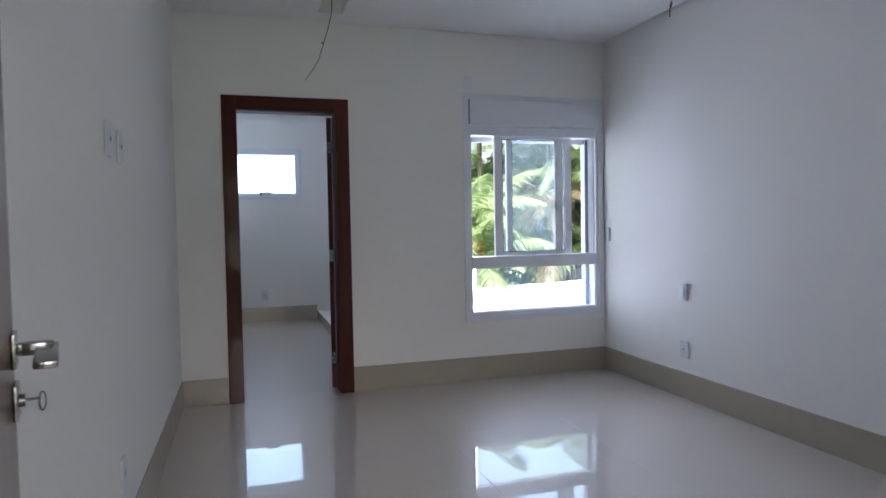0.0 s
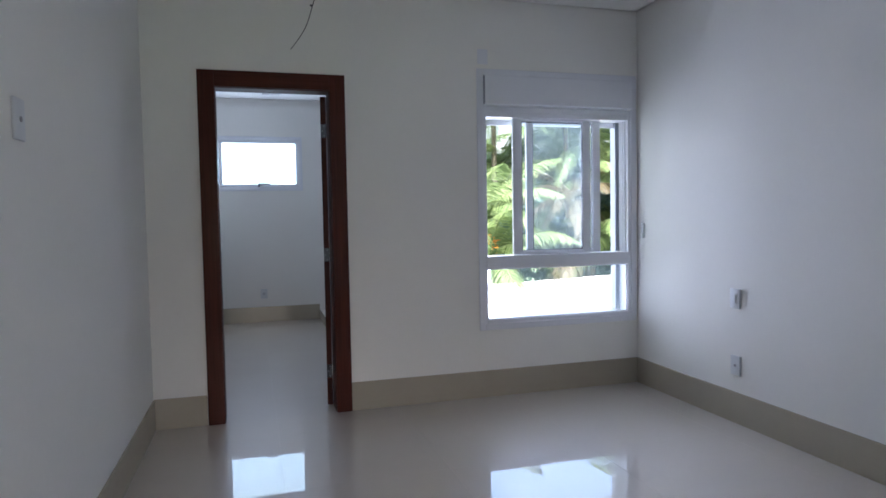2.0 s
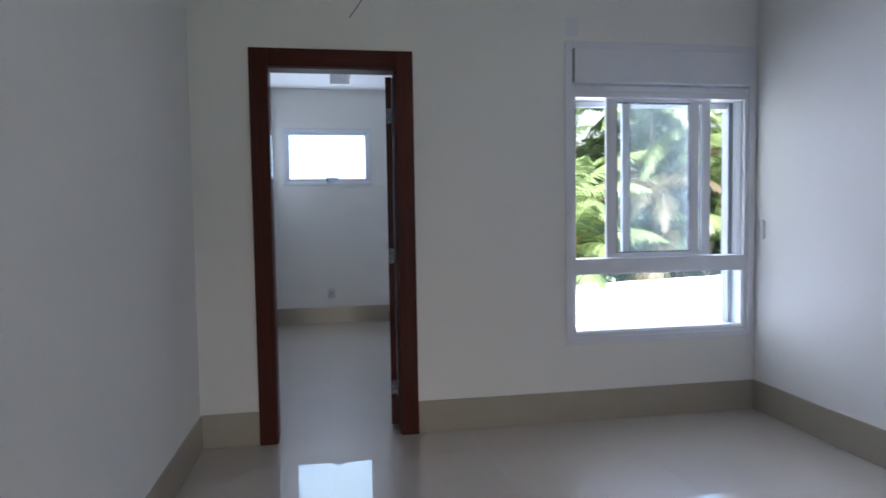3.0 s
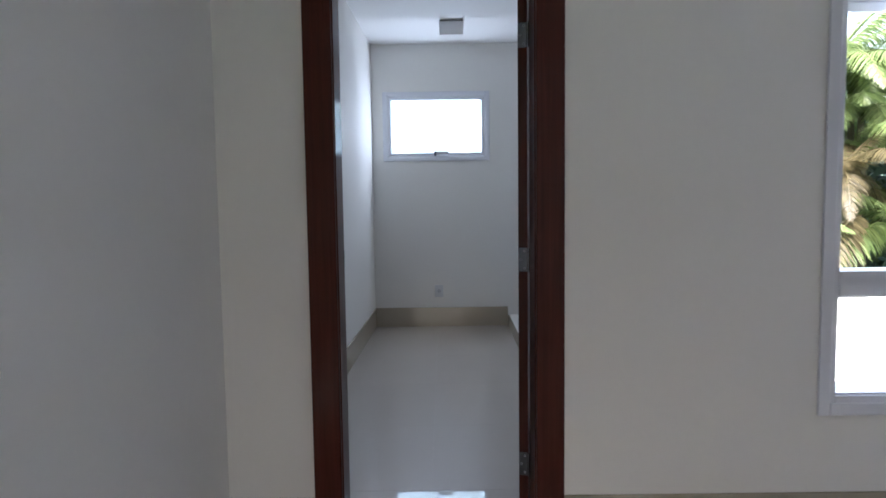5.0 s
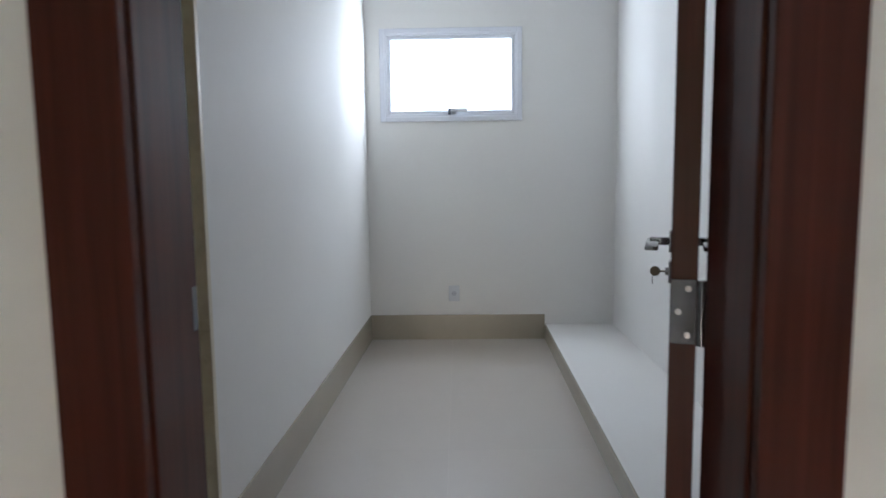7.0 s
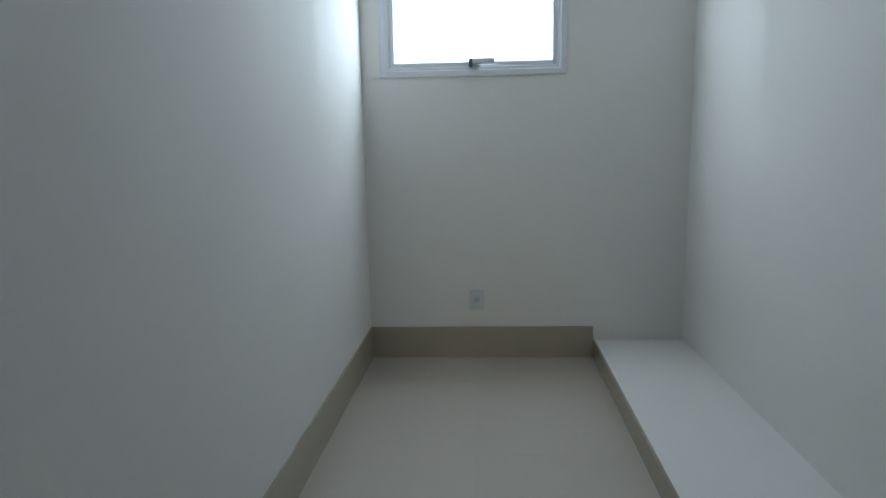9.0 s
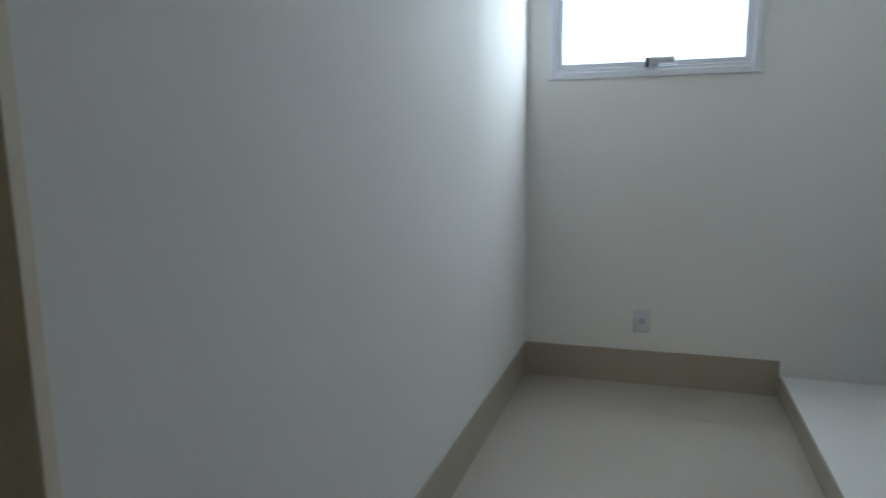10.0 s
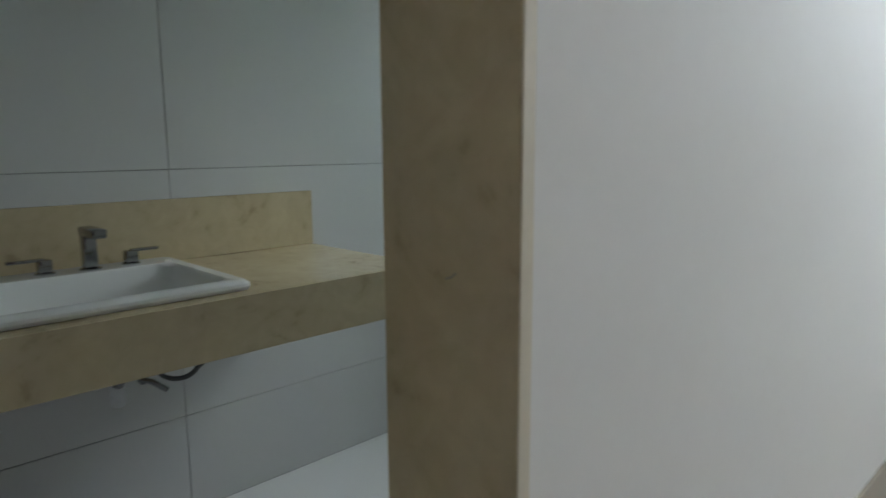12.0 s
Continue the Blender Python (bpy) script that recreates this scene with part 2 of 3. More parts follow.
def add_tube(bm, pts, r, sides=8, r_end=None):
    """A tube along points, with closed ends."""
    pts = [Vector(p) for p in pts]
    rings = []
    for i, p in enumerate(pts):
        d = (pts[min(i + 1, len(pts) - 1)] - pts[max(i - 1, 0)]).normalized()
        a = d.orthogonal().normalized() if i == 0 else (rings_a - d * rings_a.dot(d)).normalized()
        rings_a = a
        b = d.cross(a)
        rad = r if r_end is None else r + (r_end - r) * i / (len(pts) - 1)
        rings.append([bm.verts.new(p + rad * (math.cos(2 * math.pi * k / sides) * a + math.sin(2 * math.pi * k / sides) * b)) for k in range(sides)])
    for lo, hi in zip(rings, rings[1:]):
        for k in range(sides):
            bm.faces.new((lo[k], lo[(k + 1) % sides], hi[(k + 1) % sides], hi[k]))
    bm.faces.new(rings[0][::-1]), bm.faces.new(rings[-1])
    return bm


def tube(pts, r, sides=8, r_end=None):
    return add_tube(bmesh.new(), pts, r, sides, r_end)


def smooth_path(pts, n=6):
    """Catmull-Rom points through pts."""
    pts = [Vector(p) for p in pts]
    ext = [2 * pts[0] - pts[1], *pts, 2 * pts[-1] - pts[-2]]
    out = []
    for i in range(1, len(ext) - 2):
        p0, p1, p2, p3 = ext[i - 1:i + 3]
        for k in range(n):
            t = k / n
            out.append(0.5 * (2 * p1 + (p2 - p0) * t + (2 * p0 - 5 * p1 + 4 * p2 - p3) * t * t + (3 * p1 - p0 - 3 * p2 + p3) * t ** 3))
    return out + [pts[-1]]


def add_disc(bm, c, axis, r, depth, sides=20, bevel=0.0):
    """A short cylinder whose axis is 0, 1 or 2."""
    rot = {0: Matrix.Rotation(math.pi / 2, 4, "Y"), 1: Matrix.Rotation(math.pi / 2, 4, "X"), 2: Matrix.Identity(4)}[axis]
    made = bmesh.ops.create_cone(bm, cap_ends=True, segments=sides, radius1=r, radius2=r, depth=depth, matrix=Matrix.Translation(c) @ rot)
    if bevel:
        edges = [e for e in {e for v in made["verts"] for e in v.link_edges} if any(len(f.verts) > 4 for f in e.link_faces)]
        bmesh.ops.bevel(bm, geom=edges, offset=bevel, segments=2, affect="EDGES")
    return bm


def disc(c, axis, r, depth, sides=20, bevel=0.0):
    return add_disc(bmesh.new(), c, axis, r, depth, sides, bevel)


def mesh_of(name, bm, mat, smooth=False):
    bmesh.ops.recalc_face_normals(bm, faces=bm.faces)
    me = bpy.data.meshes.new(name)
    bm.to_mesh(me)
    bm.free()
    me.materials.append(mat)
    if smooth:
        me.shade_smooth()
        me.set_sharp_from_angle(angle=radians(35))
    return me


def part(name, bm, mat, parent, label="", smooth=False):
    """One mesh object under a thing or a part; its coordinates are those of the thing."""
    ob = new(name, mesh_of(name, bm, mat, smooth))
    ob.parent = parent
    return tagged(ob, label)


def thing(name, at, label, category, group="", kind=""):
    ob = new(name)
    ob.empty_display_size = 0.05
    ob.matrix_basis = pose(*at) if len(at) in (3, 6) else at
    return tagged(ob, label, category, group, kind)


def structure(name, bm, mat, label, category):
    return tagged(new(name, mesh_of(name, bm, mat)), label, category, kind="structure")


def slab(axis, a0, a1, u, v, holes=()):
    """A plate between a0 and a1 along axis, over the ranges u and v of the two other axes, with rectangular holes (u0, u1, v0, v1)."""
    us = sorted({*u, *[h[0] for h in holes], *[h[1] for h in holes]})
    vs = sorted({*v, *[h[2] for h in holes], *[h[3] for h in holes]})
    us = [x for x in us if u[0] <= x <= u[1]]
    vs = [x for x in vs if v[0] <= x <= v[1]]
    bm = bmesh.new()
    cache = {}

    def vert(a, p, q):
        c = [p, q]
        c.insert(axis, a)
        k = tuple(round(x, 5) for x in c)
        if k not in cache:
            cache[k] = bm.verts.new(c)
        return cache[k]

    def solid(i, j):
        if not (0 <= i < len(us) - 1 and 0 <= j < len(vs) - 1):
            return False
        p, q = (us[i] + us[i + 1]) / 2, (vs[j] + vs[j + 1]) / 2
        return not any(h[0] < p < h[1] and h[2] < q < h[3] for h in holes)

    for i in range(len(us) - 1):
        for j in range(len(vs) - 1):
            if not solid(i, j):
                continue
            p0, p1, q0, q1 = us[i], us[i + 1], vs[j], vs[j + 1]
            for a in (a0, a1):
                bm.faces.new([vert(a, p0, q0), vert(a, p1, q0), vert(a, p1, q1), vert(a, p0, q1)])
            for di, dj, s, e in ((-1, 0, (p0, q0), (p0, q1)), (1, 0, (p1, q0), (p1, q1)), (0, -1, (p0, q0), (p1, q0)), (0, 1, (p0, q1), (p1, q1))):
                if not solid(i + di, j + dj):
                    bm.faces.new([vert(a0, *s), vert(a0, *e), vert(a1, *e), vert(a1, *s)])
    return bm


# ---------------------------------------------------------------- plan
W, D, H = 3.315, -4.58, 2.71           # bedroom: width, south wall, ceiling
T = 0.14                               # partition
CX0, CX1, CY = 0.081, 1.885, 4.055     # dressing room
BX, BXE, BY = -1.556, -0.147, 3.2       # bathroom
DX0, DX1, DZ = 0.398, 1.079, 2.06       # clear opening to the dressing room
TURN = Matrix.Translation((0.03, 1.1, 0)) @ pose(0, 0, 0, 0, 0, -1.18) @ Matrix.Translation((-0.081, -1.1, 0))   # the dressing room walls run a little out of square
TURN_E = Matrix.Translation((1.385, 4.055, 0)) @ pose(0, 0, 0, 0, 0, -0.75) @ Matrix.Translation((-1.385, -4.055, 0))
TURN_W = Matrix.Translation((-0.012, 0, 0)) @ pose(0, 0, 0, 0, 0, -0.6)   # and so does the bedroom's west wall
SK = 0.185                             # skirting height

structure("wall_north", slab(1, 0, T, (-0.2, W + 0.15), (-0.1, H + 0.13), [(DX0 - 0.02, DX1 + 0.02, -0.1, DZ + 0.02), (2.10, 3.275, 0.495, 2.22)]), M_WALL, "off-white painted bedroom wall with a doorway and a window", "wall")
structure("wall_facade", slab(1, T + 0.001, 0.2, (2.036, W + 0.15), (-3.0, H + 0.13), [(2.10, 3.275, 0.495, 2.22)]), M_RENDER, "white rendered outer wall around the bedroom window", "wall")
structure("wall_west", slab(0, -0.15, 0, (D - 0.05, 0), (-0.1, H + 0.13)), M_WALL, "off-white painted plaster bedroom wall", "wall").matrix_basis = TURN_W
structure("wall_east", slab(0, W, W + 0.15, (D - T, 0), (-0.1, H + 0.13)), M_WALL, "off-white painted bedroom wall with switch and outlet", "wall")
structure("wall_south", slab(1, D - T, D, (-0.15, W), (-0.1, H + 0.13), [(0.25, 1.11, -0.1, 2.08)]), M_WALL, "off-white painted wall with the bedroom entrance", "wall")
structure("ceiling_bedroom", slab(2, H, H + 0.12, (-0.05, W - 0.018), (D + 0.018, -0.018), [(0.95, 1.12, -0.85, -0.22)]), M_CEIL, "white plaster ceiling with an unfinished light recess", "ceiling")
structure("wall_dressing_west", slab(0, BXE, CX0, (T + 0.002, CY - 0.001), (-0.1, H), [(0.35, 1.12, -0.1, 2.12)]), M_WALL, "off-white painted wall with the bathroom opening", "wall").matrix_basis = TURN
structure("wall_dressing_north", slab(1, CY, CY + 0.15, (-0.16, CX1 + 0.15), (-0.1, H), [(0.225, 1.19, 1.635, 2.235)]), M_WALL, "off-white painted end wall with a high window", "wall")
structure("wall_dressing_east", slab(0, CX1 + 0.01, CX1 + 0.15, (T, CY), (-0.1, H)), M_WALL, "off-white painted dressing room wall", "wall")
structure("ceiling_dressing", slab(2, H, H + 0.12, (-0.2, CX1 + 0.15), (T, CY + 0.15), [(0.75, 0.96, 3.1, 3.72)]), M_CEIL, "white plaster ceiling with an unfinished light recess", "ceiling")
# the far south overhang is added to keep sun out of the hall
structure("roof", slab(2, H + 0.13, H + 0.33, (-1.8, W + 0.25), (-8.4, CY + 0.3)), M_RENDER, "unseen flat roof slab with an eave added to block the sun", "roof")
structure("wall_bathroom_west", slab(0, BX - 0.16, BX - 0.01, (-0.15, BY), (-0.1, H)), M_TGROUT, "bathroom wall clad in large white tiles", "wall")
structure("wall_bathroom_south", slab(1, -0.15, 0.2, (BX - 0.01, -0.2), (-0.1, H)), M_BTILE, "white tiled bathroom wall", "wall")
structure("wall_bathroom_north", slab(1, BY, BY + 0.15, (BX - 0.16, -0.09), (-0.1, H), [(-1.15, -0.45, 1.27, 2.17)]), M_BTILE, "white tiled bathroom wall with a window", "wall")
structure("ceiling_bathroom", slab(2, H, H + 0.12, (BX - 0.16, -0.2), (-0.15, BY + 0.15)), M_CEIL, "white bathroom ceiling", "ceiling")
structure("wall_hall_west", slab(0, -0.75, -0.6, (-6.35, D - T), (-0.1, H)), M_WALL, "off-white hall wall", "wall")
structure("wall_hall_east", slab(0, 1.9, 2.05, (-6.35, D - T), (-0.1, H)), M_WALL, "off-white hall wall", "wall")
# unseen wall; its opening is made up to hold the added fill lamp
structure("wall_hall_south", slab(1, -6.5, -6.35, (-0.75, 2.05), (-0.1, H), [(0.0, 1.3, 0.6, 2.1)]), M_WALL, "off-white hall wall", "wall")
structure("wall_hall_north", slab(1, D - T, D, (-0.75, -0.15), (-0.1, H)), M_WALL, "off-white hall wall", "wall")
structure("ceiling_hall", slab(2, H, H + 0.12, (-0.75, 2.05), (-6.5, D - T)), M_CEIL, "white hall ceiling", "ceiling")


def skirting(lo, hi):
    return structure("baseboard", box(lo, hi, 0.0015, 1), M_SKIRT, "taupe porcelain skirting along the wall", "skirting")


skirting((0, D + 0.01, 0), (0.01, -0.011, SK)).matrix_basis = TURN_W
skirting((-0.011, -0.01, 0), (0.293, 0, SK))
skirting((1.182, -0.01, 0), (W, 0, SK))
skirting((W - 0.01, D, 0), (W, -0.01, SK))
skirting((1.22, D, 0), (W - 0.01, D + 0.01, SK))
skirting((CX0, 1.124, 0), (CX0 + 0.01, CY - 0.012, SK)).matrix_basis = TURN
skirting((CX0 + 0.011, CY - 0.01, 0), (1.385, CY, SK))
skirting((1.385, 0.95, 0), (1.395, CY - 0.012, 0.108)).matrix_basis = TURN_E
structure("wardrobe_plinth", box((1.395, 0.95, 0), (CX1 + 0.09, CY - 0.001, 0.106), 0.003, 2), M_WALL, "white painted wardrobe plinth along the wall", "plinth").matrix_basis = TURN_E


# ---------------------------------------------------------------- doors
def lever_set(parent, face_x, y, z, out, towards, key=True, bow=False):
    """Lever handle, rose, lock plate and key on a door face at face_x; out: the way off the face, towards: the way of the lever."""
    h = part("lever_handle", box((min(face_x, face_x + out * 0.007), y - 0.024, z - 0.024), (max(face_x, face_x + out * 0.007), y + 0.024, z + 0.024), 0.002), M_CHROME, parent, "polished chrome lever handle", True)
    x0, x1 = sorted((face_x + out * 0.007, face_x + out * 0.05))
    part("neck", box((x0, y - 0.009, z - 0.009), (x1, y + 0.009, z + 0.009), 0.003), M_CHROME, h, "", True)
    x0, x1 = sorted((face_x + out * 0.028, face_x + out * 0.056))
    y0, y1 = sorted((y - towards * 0.012, y + towards * 0.112))
    lv = box((x0, y0, z - 0.005), (x1, y1, z + 0.005), 0.003)
    bmesh.ops.rotate(lv, verts=lv.verts, cent=(face_x, y, z), matrix=Matrix.Rotation(radians(3 * towards * -1), 3, "X"))
    part("lever", lv, M_CHROME, h, "", True)
    x0, x1 = sorted((face_x, face_x + out * 0.007))
    k = part("lock_plate", box((x0, y - 0.024, z - 0.094), (x1, y + 0.024, z - 0.046), 0.002), M_CHROME, parent, "chrome lock plate", True)
    part("cylinder", disc((face_x + out * 0.007, y, z - 0.07), 0, 0.009, 0.014), M_CHROME, k, "", True)
    if key:
        kb = box((face_x + out * 0.012 - 0.0015, y - 0.0015, z - 0.072), (face_x + out * 0.012 + 0.0015, y + 0.0015, z - 0.068))
        x0, x1 = sorted((face_x + out * 0.012, face_x + out * 0.032))
        add_box(kb, (x0, y - 0.001, z - 0.072), (x1, y + 0.001, z - 0.068), 0.0006, 1)
        c = Vector((face_x + out * 0.034, y, z - 0.074))
        if bow:
            add_disc(kb, (face_x + out * 0.036, y, z - 0.07), 1, 0.0115, 0.0022, 18, 0.0005)
            add_tube(kb, [(face_x + out * 0.041, y, z - 0.076), (face_x + out * 0.042, y, z - 0.09), (face_x + out * 0.041, y, z - 0.1)], 0.001, 6)
            part("key", kb, M_KEY, k, "small dark brass key with a round bow", True)
            return h
        add_tube(kb, [c + Vector((0.004 * math.sin(a), 0.004 * math.sin(a), 0.013 * math.cos(a))) for a in [i * math.pi / 8 for i in range(17)]], 0.0011, 6)
        part("key", kb, M_CHROME, k, "small steel key in the lock", True)
    return h


door1 = thing("door_1", (0, 0, 0), "dark reddish varnished wooden door standing open into the dressing room", "door", kind="structure")
CAS = 0.101
for y0, y1, nm in ((-0.02, 0, "casing"), (T, T + 0.012, "casing")):
    part(nm, box((DX0 - CAS, y0, 0), (DX0 - 0.004, y1, DZ + CAS), 0.002), M_WOOD, door1)
    part(nm, box((DX1 + (0.004 if y0 < 0 else 0.022), y0, 0), (DX1 + CAS, y1, DZ + CAS), 0.002), M_WOOD, door1)
    part(nm, box((DX0 - 0.004, y0, DZ + 0.004), (DX1 + 0.004, y1, DZ + CAS), 0.002), M_WOODH, door1)
part("jamb", box((DX0 - 0.019, 0.001, 0), (DX0, T - 0.001, DZ), 0.003), M_WOOD, door1)
part("jamb", box((DX1, 0.001, 0), (DX1 + 0.019, T - 0.001, DZ), 0.003), M_WOOD, door1)
part("head_jamb", box((DX0 - 0.019, 0.001, DZ), (DX1 + 0.019, T - 0.001, DZ + 0.019), 0.003), M_WOODH, door1)
part("strike_plate", box((DX0, 0.122, 1.0), (DX0 + 0.0012, 0.136, 1.06), 0.0008, 1), M_STEEL, door1, "steel strike plate")

# the leaf hangs on the right jamb and stands a little past square
leaf = part("leaf", box((-0.035, 0.0, 0.008), (0.0, 0.70, DZ - 0.006), 0.002), M_WOODL, door1, "glossy dark wooden door leaf")
leaf.matrix_basis = pose(1.074, 0.152, 0, 0, 0, -18.2)
lever_set(leaf, -0.035, 0.64, 1.05, -1, -1, bow=True)
lever_set(leaf, 0.0, 0.64, 1.05, 1, -1, key=False)
for hz in (0.235, 1.015, 1.83):
    hg = box((-0.034, -0.0015, hz - 0.045), (-0.001, 0.0, hz + 0.045), 0.0008, 1)
    hinge = part("hinge", hg, M_STEEL, leaf, "bare steel butt hinge")
    kn = bmesh.new()
    for i in range(3):
        add_disc(kn, (0.005, -0.006, hz - 0.03 + 0.03 * i), 2, 0.0055, 0.0296, 14, 0.0005)
    part("knuckle", kn, M_STEEL, hinge, "", True)
    for sx, sz in ((-0.012, 0.032), (-0.024, 0.0), (-0.012, -0.032)):
        part("screw", disc((sx, -0.0024, hz + sz), 1, 0.0042, 0.0018, 12), M_SCREW, hinge)

# the entrance door of the bedroom, swung open towards the west wall
door2 = thing("door_2", (0, 0, 0), "varnished brown wooden bedroom door standing open beside the wall", "door", kind="structure")
M_WOOD2 = wood_material("brown_varnished_wood", (0.10, 0.045, 0.028), (0.19, 0.095, 0.06), 0.3, 0.5)
leaf2 = part("leaf", box((0.035, D + 0.03, 0.008), (0.07, -3.738, 2.06), 0.002), M_WOOD2, door2, "brown wooden door leaf", True)
leaf2.matrix_basis = Matrix.Translation((0.07, -3.738, 0)) @ pose(0, 0, 0, 0, 0, 12.5) @ Matrix.Translation((-0.07, 3.738, 0))
lever_set(leaf2, 0.07, -3.785, 1.078, 1, -1)
part("jamb", box((0.25, D - T, 0), (0.27, D, 2.06), 0.003), M_WOOD, door2)
part("jamb", box((1.09, D - T, 0), (1.11, D, 2.06), 0.003), M_WOOD, door2)
part("head_jamb", box((0.25, D - T, 2.06), (1.11, D, 2.08), 0.003), M_WOODH, door2)
part("casing", box((1.114, D, 0), (1.21, D + 0.02, 2.156), 0.004), M_WOOD, door2)
part("casing", box((0.154, D, 2.084), (1.11, D + 0.02, 2.156), 0.004), M_WOODH, door2)

# stone lining of the bathroom opening
lining = thing("door_3", TURN, "bathroom opening lined with polished beige marble", "doorway", kind="structure")
part("stone_jamb", box((BXE - 0.004, 1.098, 0), (CX0 + 0.004, 1.12, 2.1), 0.0015, 1), M_STONE, lining, "beige marble slab with darker blotches")
part("stone_jamb", box((BXE - 0.004, 0.348, 0), (CX0 + 0.004, 0.37, 2.1), 0.0015, 1), M_STONE, lining, "beige marble slab with darker blotches")
# narrow strip, paler than the rest of the slab
part("pale_edge", box((CX0 + 0.0045, 1.0985, 0), (CX0 + 0.0065, 1.1195, 2.1), 0.0008, 1), M_STONE_EDGE, lining, "pale strip along the marble edge")
part("chip", tube([(-0.012, 1.0978, 1.052), (-0.02, 1.0974, 1.046), (-0.03, 1.0978, 1.043)], 0.0016, 6), M_SKIRT, lining, "small dark chip in the marble")
part("stone_head", box((BXE - 0.004, 0.348, 2.1), (CX0 + 0.004, 1.122, 2.122), 0.0015, 1), M_STONE, lining)


# ---------------------------------------------------------------- windows
def frame_bars(bm, x0, x1, z0, z1, y0, y1, w, bevel=0.002):
    """Four bars of width w round a rectangle."""
    add_box(bm, (x0, y0, z0), (x0 + w, y1, z1), bevel, 1)
    add_box(bm, (x1 - w, y0, z0), (x1, y1, z1), bevel, 1)
    add_box(bm, (x0 + w, y0, z0), (x1 - w, y1, z0 + w), bevel, 1)
    add_box(bm, (x0 + w, y0, z1 - w), (x1 - w, y1, z1), bevel, 1)
    return bm


win1 = thing("window_1", (0, 0, 0), "white aluminium sliding window with a roller shutter box", "window", kind="structure")
WX0, WX1, WZ0, WZ1 = 2.072, 3.303, 0.465, 2.25
part("trim", frame_bars(bmesh.new(), WX0, WX1, WZ0, WZ1, -0.010, 0.0, 0.044, 0.003), M_ALU, win1)
part("shutter_box", box((2.121, -0.042, 2.008), (3.258, 0.13, 2.204), 0.004), M_ALU, win1, "white roller shutter box")
# shade at the box's left side, put in as a thin grey strip
part("shadow_gap", box((2.1165, -0.04, 2.011), (2.1208, -0.0105, 2.201), 0.001, 1), M_GUIDE_GAP, win1, "grey strip standing in for the shaded gap beside the shutter box")
part("outer_frame", frame_bars(bmesh.new(), 2.102, 3.273, 0.497, 2.0, 0.0, 0.19, 0.036), M_ALU, win1)
part("transom", box((2.138, -0.006, 0.888), (3.237, 0.115, 0.975), 0.003), M_ALU, win1)
part("head_rail", box((2.138, 0.004, 1.93), (3.237, 0.185, 1.964), 0.003), M_ALU, win1)
part("lower_bead", frame_bars(bmesh.new(), 2.138, 3.237, 0.533, 0.888, 0.012, 0.028, 0.008), M_ALU, win1)
for gy in (0.032, 0.062, 0.092):
    part("track", box((3.224, gy - 0.003, 0.975), (3.237, gy + 0.003, 1.93), 0.001, 1), M_ALU, win1)
    part("track", box((2.138, gy - 0.003, 0.975), (2.15, gy + 0.003, 1.93), 0.001, 1), M_ALU, win1)


def sash(x0, x1, y0, y1, wl, wr):
    """A sliding sash with stiles of width wl and wr and slim rails."""
    fb = add_box(bmesh.new(), (x0, y0, 0.978), (x0 + wl, y1, 1.928), 0.002, 1)
    add_box(fb, (x1 - wr, y0, 0.978), (x1, y1, 1.928), 0.002, 1)
    add_box(fb, (x0 + wl, y0, 0.978), (x1 - wr, y1, 1.004), 0.002, 1)
    add_box(fb, (x0 + wl, y0, 1.910), (x1 - wr, y1, 1.928), 0.002, 1)
    s = part("sash", fb, M_ALU, win1, "white sliding sash")
    part("gasket", frame_bars(bmesh.new(), x0 + wl, x1 - wr, 1.004, 1.910, y0 + 0.006, y1 - 0.006, 0.007, 0), M_SEAL, s, "thin dark rubber gasket")
    ym = (y0 + y1) / 2
    g = part("pane", box((x0 + wl + 0.002, ym - 0.003, 1.006), (x1 - wr - 0.002, ym + 0.003, 1.908)), M_GLASS, s, "clear glass pane")
    g.visible_shadow = False
    return s


sash(2.348, 2.950, 0.036, 0.060, 0.066, 0.058)
sash(2.462, 3.048, 0.066, 0.090, 0.048, 0.06)
for gx0, gx1 in ((2.138, 2.165), (3.205, 3.237)):
    part("shutter_guide", box((gx0, 0.152 if gx0 < 3 else 0.118, 0.534), (gx1, 0.188, 1.93), 0.002, 1), M_GUIDE_GAP, win1, "grey shutter guide rail")

part("shutter_slat", box((2.1655, 0.145, 1.893), (3.2045, 0.158, 1.9295), 0.003), M_ALU, win1, "lowest slat of the raised roller shutter")

pane = part("pane", box((2.142, 0.017, 0.537), (3.233, 0.023, 0.884)), M_GLASS, win1, "clear fixed glass pane")
pane.visible_shadow = False
part("latch", box((3.218, 0.02, 1.42), (3.226, 0.03, 1.455), 0.002), M_PLASTIC, win1)

win2 = thing("window_2", (0, 0, 0), "white aluminium top-hung window with frosted glass", "window", kind="structure")
part("trim", frame_bars(bmesh.new(), 0.196, 1.216, 1.606, 2.262, CY - 0.012, CY, 0.036, 0.003), M_ALU, win2)
part("outer_frame", frame_bars(bmesh.new(), 0.226, 1.188, 1.636, 2.233, CY - 0.006, CY + 0.09, 0.022), M_ALU, win2)
s2 = part("sash", frame_bars(bmesh.new(), 0.25, 1.164, 1.660, 2.209, CY + 0.004, CY + 0.05, 0.024), M_ALU, win2)
p2 = part("pane", box((0.268, CY + 0.02, 1.678), (1.146, CY + 0.026, 2.191)), M_FROST, s2, "frosted glass pane glowing with daylight")
p2.visible_shadow = False
hb = box((0.70, CY - 0.04, 1.668), (0.825, CY - 0.02, 1.698), 0.007, 3)
add_box(hb, (0.715, CY - 0.02, 1.66), (0.745, CY + 0.006, 1.684), 0.003)
